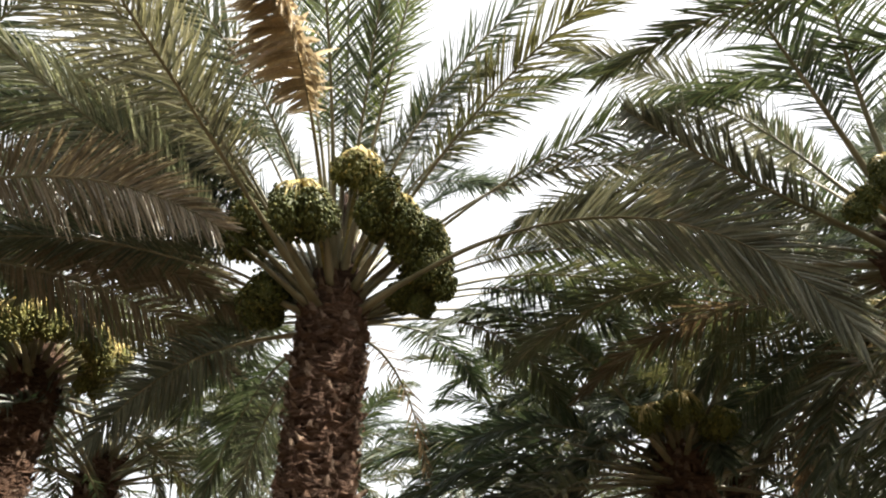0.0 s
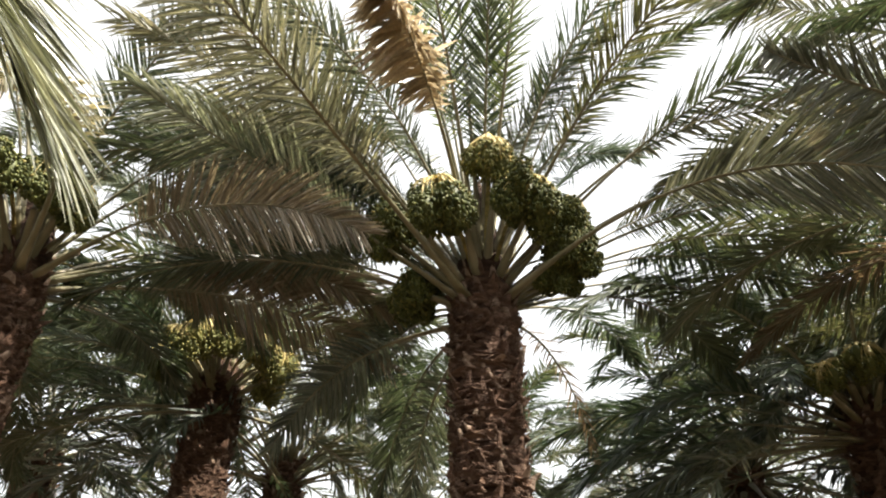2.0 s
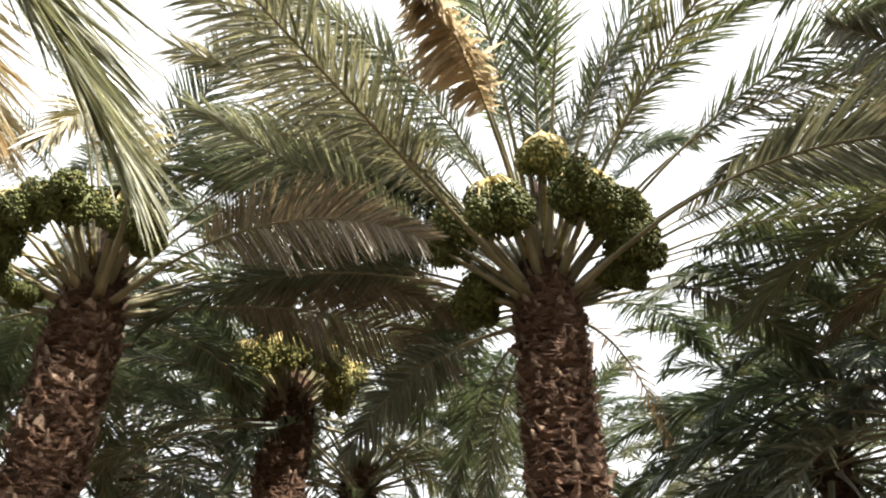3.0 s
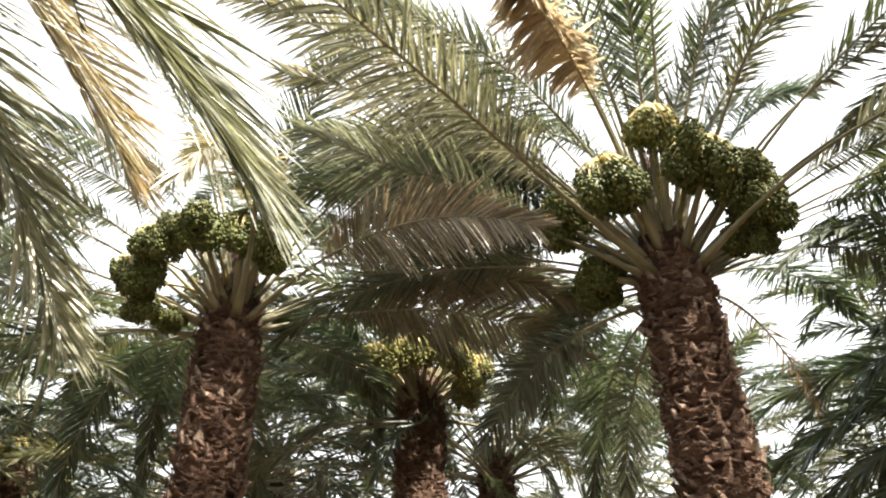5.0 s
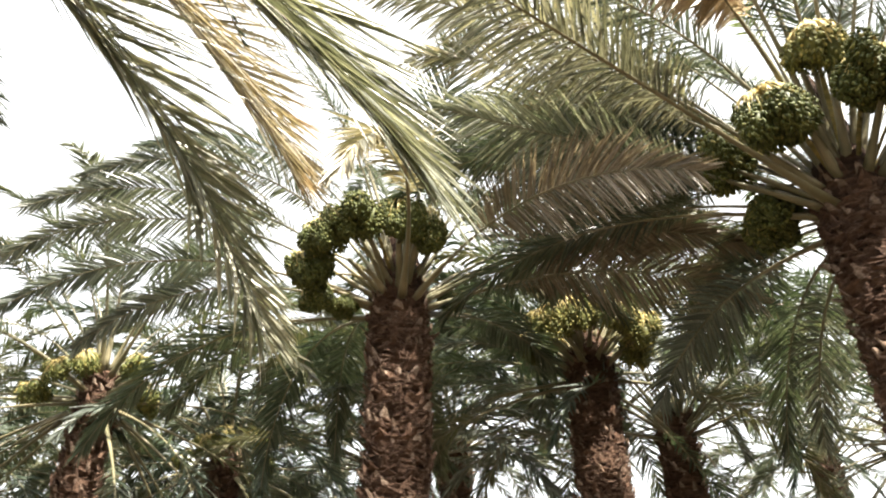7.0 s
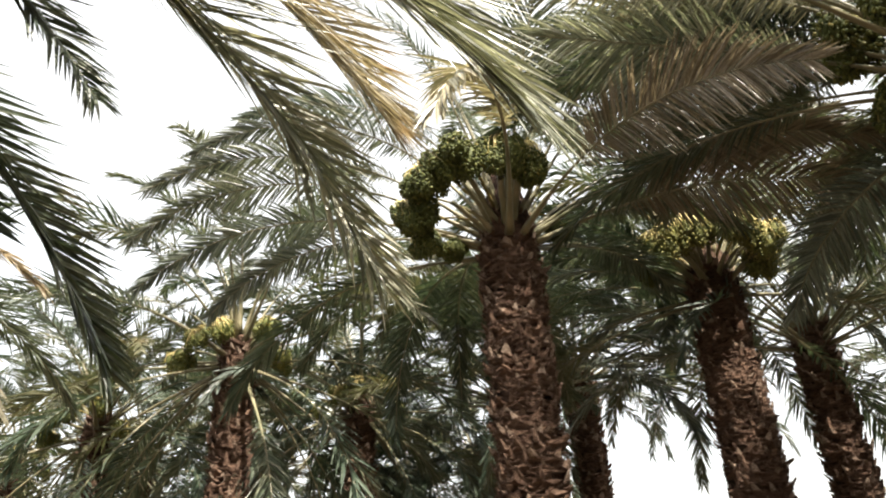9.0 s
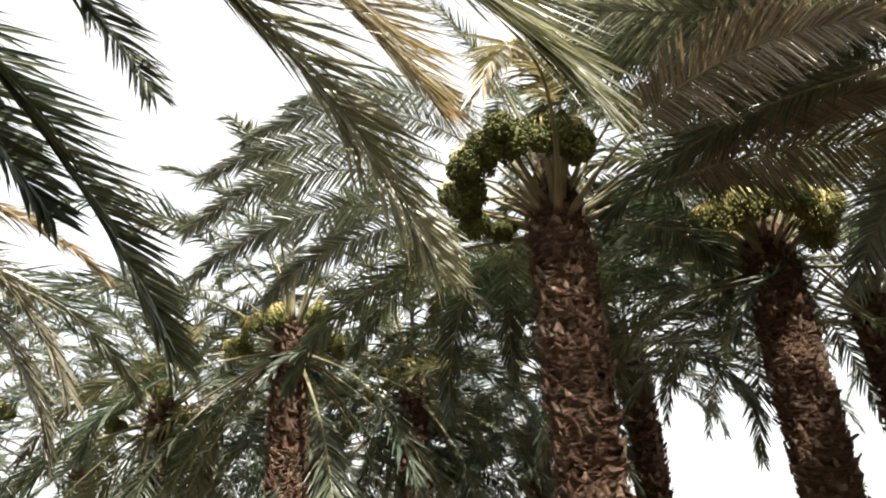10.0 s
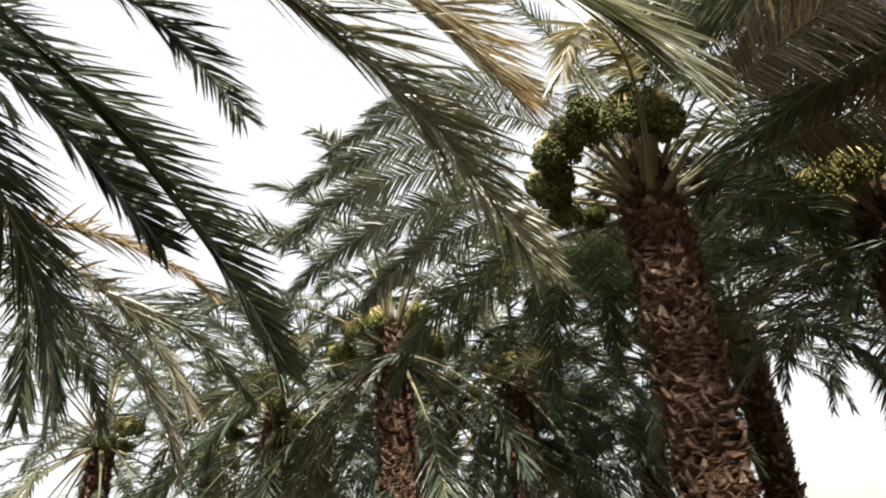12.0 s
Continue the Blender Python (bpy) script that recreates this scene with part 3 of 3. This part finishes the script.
frond(middle_palm, -92.6, 47.0, 3.68, 59.1, -13.2, bare=0.38)
frond(middle_palm, -75.8, 34.8, 3.22, 64.9, -5.7, bare=0.38)
frond(middle_palm, 47.1, 18.0, 3.03, 35.3, 6.9, mat=DUSTY_LIT)
frond(middle_palm, 87.6, 61.7, 3.01, 71.6, 5.2, size=0.46)
frond(middle_palm, 101.4, 64.5, 2.70, 94.2, -15.0, mat=SILVER, size=0.46)
frond(middle_palm, 74.2, 61.3, 3.64, 94.7, 17.1, mat=OLIVE, size=0.5, bare=0.24)
bunch(middle_palm, 114, 0.70, 0.82, 1.12, 0)
bunch(middle_palm, 166, 0.66, 0.80, 0.98, 1)
bunch(middle_palm, -156, 0.50, 1.22, 0.86, 2, yellow=True)
bunch(middle_palm, -132, 0.62, 0.86, 1.0, 3)
bunch(middle_palm, -92, 0.70, 0.88, 0.92, 4)
bunch(middle_palm, -88, 0.70, 0.68, 0.82, 5)
bunch(middle_palm, -74, 0.58, 0.46, 0.66, 6)
bunch(middle_palm, 90, 0.52, 0.46, 0.85, 7, green=True)
crown(middle_palm, 32, 11, skip=((60, 375),), near=True, e_low=30, e_high=78)
for a, e, ln, droop, side, mat in ((118, 52, 3.3, 48, 18, TAWNY_LIT), (106, 57, 3.2, 60, 12, SILVER)):
    frond(middle_palm, a, e, ln, droop, side, mat=mat, size=0.56, spread=1.15, pairs=95, messy=0.9, twist=-45)
for a, e, ln, droop, side, mat in ((74, 44, 3.4, 40, 12, OLIVE), (80, 50, 3.4, 52, 14, LEAF), (92, 54, 3.4, 60, 10, LEAF), (98, 42, 3.2, 32, 22, SILVER), (72, 58, 3.5, 66, 6, OLIVE)):
    frond(middle_palm, a, e, ln, droop, side, twist=-60, mat=mat, size=0.56, spread=1.2, wide=1.15, pairs=100)
for a, e, ln, droop, side in ((62, 12, 2.4, 55, 0), (30, 8, 2.7, 60, 0)):
    frond(middle_palm, a, e, ln, droop, side, twist=-60, mat=SILVER, size=0.5, spread=1.2, pairs=100)
for a, e, ln, droop, side in ((22, 68, 3.2, 40, 4), (-12, 74, 3.3, 36, -6), (-44, 64, 3.2, 44, 8), (58, 74, 3.0, 40, 0), (150, 82, 3.2, 20, 0)):
    frond(middle_palm, a, e, ln, droop, side, mat=SILVER, size=0.40, pairs=90, bare=0.36, messy=0.9)
crown(middle_palm, 28, 31, skip=((125, 62),), near=True, e_low=18, e_high=60, length=3.0, size=0.5)
crown(middle_palm, 20, 51, skip=((40, 14),), near=True, e_low=2, e_high=34, length=3.0, size=0.54)
crown(middle_palm, 8, 21, near=True, e_low=62, e_high=84, length=2.9, size=0.36)

fruiting_palm = palm_base(-4.24, 3.24, 3.97, "date palm with heavy green bunches and scaly reddish trunk", 0.255, (0.0, 0.0), 260, 2)
frond(fruiting_palm, 137.7, 44.5, 3.42, 82.0, 13.4, mat=SILVER, size=0.36, vee=14, twist=-48, planes=12, pairs=125, messy=0.5, spread=1.1)
frond(fruiting_palm, 138.8, 36.8, 3.44, 85.5, 10.7, mat=SILVER, size=0.36, vee=14, twist=-48, planes=12, pairs=125, messy=0.5, spread=1.1)
frond(fruiting_palm, 137.0, 25.5, 3.22, 73.3, 13.2, mat=SILVER, size=0.36, vee=14, twist=-48, planes=12, pairs=125, messy=0.5, spread=1.1)
frond(fruiting_palm, 126.4, 23.5, 2.91, 66.0, 0.7, mat=SILVER, size=0.36, vee=14, twist=-48, planes=12, pairs=125, messy=0.5, spread=1.1)
frond(fruiting_palm, 137.9, 58.0, 3.26, 99.4, 12.4, mat=SILVER, size=0.36, vee=14, twist=-48, planes=12, pairs=125, messy=0.5, spread=1.1)
frond(fruiting_palm, 121.0, 68.5, 3.42, 91.2, 23.5, mat=SILVER, size=0.36, vee=14, twist=-48, planes=12, pairs=125, messy=0.5, spread=1.1)
frond(fruiting_palm, 117.9, 11.6, 3.05, 76.1, 5.5, messy=0.5)
frond(fruiting_palm, 82.8, 21.6, 3.25, 118.8, -5.0)
frond(fruiting_palm, -98.3, 18.7, 2.55, 46.4, 32.3, mat=RUSTY, vee=0, twist=80, planes=6, messy=0.5, limp=0.35, size=0.44, spread=1.4, pairs=100, bare=0.34)
frond(fruiting_palm, 20.0, 30.5, 3.14, 55.6, 3.9)
frond(fruiting_palm, 166.3, 80.8, 2.90, 74.0, 1.2, size=0.24, pairs=44, bare=0.42, messy=1.3, wide=0.7)
frond(fruiting_palm, -124.8, 21.5, 2.83, 88.0, -32.9, mat=TAWNY_LIT, size=0.50, pairs=110, bare=0.40, planes=8, limp=0.8, wide=1.2)
frond(fruiting_palm, -45.7, 60.4, 3.19, 75.8, -11.2, mat=DUSTY_LIT, vee=0, twist=85, planes=6, messy=0.5, size=0.5, spread=1.3)
frond(fruiting_palm, 70.3, 28.6, 3.30, 111.7, -19.7)
frond(fruiting_palm, -21.4, 41.6, 3.27, 59.4, -33.3, mat=RUSTY, vee=0, twist=88, planes=6, messy=0.6, limp=0.6, size=0.60, spread=1.4, pairs=105, bare=0.34, wide=1.25)
frond(fruiting_palm, -30.0, 36.0, 3.2, 60.0, -25.0, mat=OLIVE, twist=70, size=0.5)
frond(fruiting_palm, -14.0, 30.0, 3.1, 52.0, -12.0, mat=OLIVE, twist=60, size=0.5)
frond(fruiting_palm, -46.0, 30.0, 2.9, 60.0, -8.0, mat=RUSTY, twist=75, planes=10, size=0.5)
frond(fruiting_palm, 97.1, 19.2, 3.15, 60.3, 5.0)
frond(fruiting_palm, -40.9, 21.2, 2.98, 52.5, -2.2, mat=RUSTY, vee=0, twist=80, planes=8, limp=0.5, size=0.5, spread=1.3, pairs=105, messy=0.6)
bunch(fruiting_palm, -178, 0.86, 0.62, 0.86, 0, green=True)
bunch(fruiting_palm, 162, 0.85, 0.46, 0.86, 1, green=True)
bunch(fruiting_palm, 148, 0.73, 0.3, 0.663, 2, green=True)
bunch(fruiting_palm, -156, 0.75, 0.71, 0.86, 3, green=True)
bunch(fruiting_palm, -131, 0.67, 0.75, 0.86, 4, green=True)
bunch(fruiting_palm, -103, 0.53, 0.8, 0.86, 5, green=True)
bunch(fruiting_palm, 132, 0.49, 0.23, 0.4836, 6, green=True)
bunch(fruiting_palm, -19, 0.47, 0.36, 0.468, 7, green=True)
stubs(fruiting_palm, 46, 62, 30.0, 84.0)
crown(fruiting_palm, 34, 12, skip=((80, 250), (318, 362)), near=True, e_low=5, low_free=((250, 335),))
for a, e, ln, droop in ((-15, 30, 2.5, 50), (5, 22, 2.3, 48)):
    frond(fruiting_palm, a, e, ln, droop, 4, mat=LEAF)
for a, e, ln, droop, side in ((160, 82, 2.2, 42, 5), (-170, 70, 2.0, 40, -5), (120, 72, 2.2, 50, 8), (-30, 78, 2.1, 45, 4)):
    frond(fruiting_palm, a, e, ln, droop, side, size=0.22, pairs=34, bare=0.42, messy=1.3, wide=0.7)

far_palm = palm_base(-4.42, 6.1, 4.22, "date palm with sunlit yellow fruit strands and dark trunk", 0.275, (0.0, 0.0), 220, 3)
bunch(far_palm, -179, 0.78, 0.61, 0.92, 0, yellow=True)
bunch(far_palm, -156, 0.68, 0.70, 0.92, 1, yellow=True)
bunch(far_palm, -108, 0.7, 0.65, 0.92, 2, yellow=True)
bunch(far_palm, -89, 0.72, 0.55, 0.95, 3, yellow=True)
bunch(far_palm, -74, 0.62, 0.40, 0.90, 4, yellow=True)
bunch(far_palm, 157, 0.7, 0.49, 0.85, 5)
bunch(far_palm, -132, 0.60, 0.78, 0.85, 7, yellow=True)
bunch(far_palm, -42, 0.17, 1.05, 0.82, 6, yellow=True)
stubs(far_palm, 40, 63, 20.0, 80.0)
crown(far_palm, 40, 13, skip=((232, 284),), low_free=((140, 300),))
crown(far_palm, 40, 43, skip=((310, 130), (180, 286)), e_low=22, e_high=60, length=2.6, size=0.36)

right_palm = palm_base(2.66, 3.78, 3.85, "date palm with brown ageing fronds and green fruit", 0.24, (0.0, 0.0), 0, 4)
frond(right_palm, 30.4, 22.1, 2.96, 50.6, 21.6, mat=DRY, bare=0.2)
frond(right_palm, 107.0, 22.5, 2.26, 48.3, 39.7, mat=DUSTY_LIT, vee=5, twist=-50, bare=0.2, limp=0.5)
frond(right_palm, 74.4, 66.2, 3.10, 39.5, 9.0, mat=DUSTY_LIT, vee=5, twist=-45, bare=0.2, limp=0.4)
frond(right_palm, -6.4, 9.4, 3.12, 45.6, 7.9, mat=DRY, bare=0.2)
frond(right_palm, -0.7, 22.6, 3.22, 70.6, 6.2, bare=0.2)
frond(right_palm, 129.8, 56.9, 3.19, 66.4, 11.8, bare=0.2)
frond(right_palm, 150.5, 73.1, 2.96, 90.2, 22.2, bare=0.2)
frond(right_palm, 28.0, 65.2, 3.47, 54.9, -9.5, mat=OLIVE, bare=0.2)
frond(right_palm, 30.8, 40.0, 2.98, 50.0, 1.2, mat=DUSTY_LIT, bare=0.2)
bunch(right_palm, 120, 0.51, 0.4, 0.6, 0)
bunch(right_palm, 148, 0.47, 0.59, 0.6, 1)
crown(right_palm, 22, 14, skip=((0, 170),), near=True)
crown(right_palm, 14, 34, skip=((105, 10),), near=True, e_low=10, e_high=52, length=2.6)
for a, e, ln, droop, side, mat in ((8.7, 15.4, 3.46, 15.5, 40.2, OLIVE), (-1.9, 11.3, 3.52, 26.2, 37.3, LEAF), (24.5, 19.1, 3.53, 30.6, 35.3, OLIVE), (-9.2, 6.7, 3.36, 29.9, 31.5, DUSTY_LIT)):
    frond(right_palm, a, e, ln, droop, side, mat=mat, size=0.50, vee=0, twist=-45, planes=12, bare=0.22)

near_palm = palm_base(-2.2, -2.1, 4.3, "date palm whose long fronds hang over the path", 0.24, (0.0, 0.0), 0, 5)
frond(near_palm, -6.6, -10.7, 3.38, 39.0, -18.0, mat=TAWNY_LIT, twist=-66, size=0.80, spread=1.3, taper=46, messy=0.5, vee=36, pairs=185, hug=1, wide=0.8)
frond(near_palm, 2.0, -11.9, 3.44, 52.8, -6.3, mat=PALE_LIT, twist=-80, size=0.54, spread=1.25, messy=0.5, vee=36, pairs=185, hug=1, wide=0.8)
frond(near_palm, 1.6, -1.8, 3.40, 21.4, 23.9, mat=GOLD, twist=-75, size=0.78, spread=1.3, messy=0.8, vee=30, pairs=190, hug=1, wide=0.8, limp=0.25)
frond(near_palm, 23.4, -7.2, 2.32, 52.6, -33.1, twist=-80, size=0.36, messy=0.4, vee=30, pairs=122, spread=1.3, hug=1, wide=0.85)
frond(near_palm, 30.7, -20.7, 3.10, 39.5, -11.0, twist=-70, size=0.46, messy=0.45, vee=30, pairs=130, spread=1.4, wide=1.4, hug=1, planes=12, limp=0.15)
frond(near_palm, 45.3, -19.2, 2.37, 32.6, -39.4, twist=-70, size=0.46, messy=0.45, vee=30, pairs=120, spread=1.4, wide=1.4, planes=12, limp=0.15)
frond(near_palm, 49.3, -23.8, 2.73, 60.5, -25.7, messy=0.4, vee=20, pairs=185, wide=0.8)
frond(near_palm, -2.2, 5.7, 2.88, 70.3, -11.8, size=0.12, pairs=40, wide=0.85)
# fronds out of view behind the camera, added only to cast shade
crown(near_palm, 34, 15, skip=((-60, 100),), e_low=-5)

edge_palm = palm_base(4.5, 2.4, 4.3, "date palm with dark green fronds at the grove's edge", 0.24, (0.0, 0.0), 0, 6)
frond(edge_palm, 86.8, 27.3, 3.88, 59.2, -12.4)
frond(edge_palm, 66.6, 29.1, 3.70, 43.5, 1.5)
crown(edge_palm, 26, 16, skip=((10, 100),), near=True)

side_palm = palm_base(-5.9, -2.3, 3.9, "date palm with drooping fronds before the open sky", 0.25, (0.0, 0.0), 0, 7)
# the golden leaflets here paint in the sun that falls on this frond
frond(side_palm, -41.4, 0.9, 2.78, 44.5, 23.4, mat=GOLD, size=0.34, messy=1.2)
frond(side_palm, -34.7, -10.3, 2.96, 67.0, 30.9, mat=DUSTY_LIT)
frond(side_palm, -42.9, -5.5, 3.08, 60.9, 20.7, mat=DUSTY_LIT)
frond(side_palm, 51.2, 12.7, 2.71, 88.4, -1.2)
frond(side_palm, 19.6, 8.3, 3.12, 64.7, -2.0)
frond(side_palm, -36.8, -0.2, 2.43, 110.8, -18.2)
crown(side_palm, 20, 17, skip=((-20, 140),))

rear_palm = palm_base(1.75, 6.8, 3.5, "date palm in deep shade with small fruit bunches", 0.26, (0.0, 0.0), 0, 8)
bunch(rear_palm, 147, 0.65, 0.55, 0.8, 0, small=True)
bunch(rear_palm, 177, 0.66, 0.63, 0.8, 1, small=True)
bunch(rear_palm, -140, 0.53, 0.56, 0.8, 2, small=True)
stubs(rear_palm, 24, 64, 25.0, 75.0)
crown(rear_palm, 44, 18, skip=((62, 128),), e_low=-8, low_free=((75, 112), (150, 240)))
for a, e, ln, droop in ((66, 6, 3.0, 50), (80, 16, 2.9, 55), (92, 0, 2.8, 45), (104, 12, 2.6, 60), (120, 20, 2.4, 70), (86, 24, 3.1, 62), (72, -4, 2.8, 40), (98, 6, 3.0, 50), (112, -2, 2.6, 45)):
    frond(rear_palm, a, e, ln, droop, 4, size=0.5, pairs=70, coarse=True)

back_palm = palm_base(-8.2, 2.3, 4.1, "date palm with yellowish fruit and a ragged crown", 0.215, (0.0, 0.0), 0, 9)
bunch(back_palm, -148, 0.7, 0.24, 0.72, 0, small=True)
bunch(back_palm, -129, 0.61, 0.37, 0.72, 1, small=True)
bunch(back_palm, -73, 0.59, 0.42, 0.72, 2, small=True)
bunch(back_palm, -174, 0.69, 0.06, 0.72, 3, small=True)
bunch(back_palm, -35, 0.58, 0.13, 0.72, 4, small=True)
crown(back_palm, 50, 19, e_low=-50, low_free=((220, 270),))


# ---- the grove all round: palms of the same make, turned and scaled ----
trim_palm = palm_base(-4.55, 8.0, 3.9, "date palm with a clean dark trunk before the bright sky", 0.24, (0.0, 0.0), 0, 10)
crown(trim_palm, 38, 20, skip=((203, 247),), e_low=8)
KINDS = ("shaded date palm of the grove with small fruit bunches", "ragged date palm of the grove with yellowish fruit", "date palm of the grove with a dark trunk, no fruit")
MAKES = ((rear_palm, 3.5), (back_palm, 4.1), (trim_palm, 3.9))
# palms with y below -2.9 are never in view: added to block skylight
GROVE = ((-2.6, 10.4, 0.95, 1), (-6.3, 8.8, 1.12, 2), (-9.3, 7.4, 1.1, 2), (-9.0, 4.3, 0.95, 1), (-11.6, 8.2, 1.05, 0), (-12.8, 4.2, 1.05, 0), (-10.9, 1.3, 0.92, 1), (-12.4, 6.0, 1.0, 1), (-10.0, 9.5, 1.3, 2), (4.6, 7.6, 1.25, 1), (3.0, 9.4, 1.3, 0), (0.9, 9.2, 0.95, 1), (-0.4, 12.2, 0.95, 1),
         (5.4, 4.6, 1.15, 0), (-8.0, 6.2, 1.0, 2), (-14.5, 2.6, 1.0, 1), (-15.5, 9.0, 1.1, 0), (-13.6, -1.2, 1.0, 1), (-17.5, 5.4, 1.1, 1), (-9.8, -5.2, 1.0, 0),
         (7.6, 10.2, 1.3, 1), (-5.8, 16.5, 1.3, 2), (1.0, 14.0, 1.0, 2), (-18.5, 0.8, 1.1, 1), (2.4, -3.6, 1.05, 0), (-3.9, -4.6, 1.3, 1), (-0.6, -4.8, 1.1, 1), (4.2, -3.0, 1.05, 1),
         (2.4, -6.5, 1.1, 1), (7.5, 0.6, 1.1, 0), (-6.8, -6.6, 1.05, 2), (8.5, -5.5, 1.1, 1))
for k, (x, y, s, make) in enumerate(GROVE):
    first, high = MAKES[make]
    twin = copy_thing(first, Matrix.Translation((x, y, high * s)) @ Matrix.Rotation(k * 1.9 + 0.7, 4, "Z"))
    twin.scale = (s, s, s)
    tagged(twin, KINDS[make])
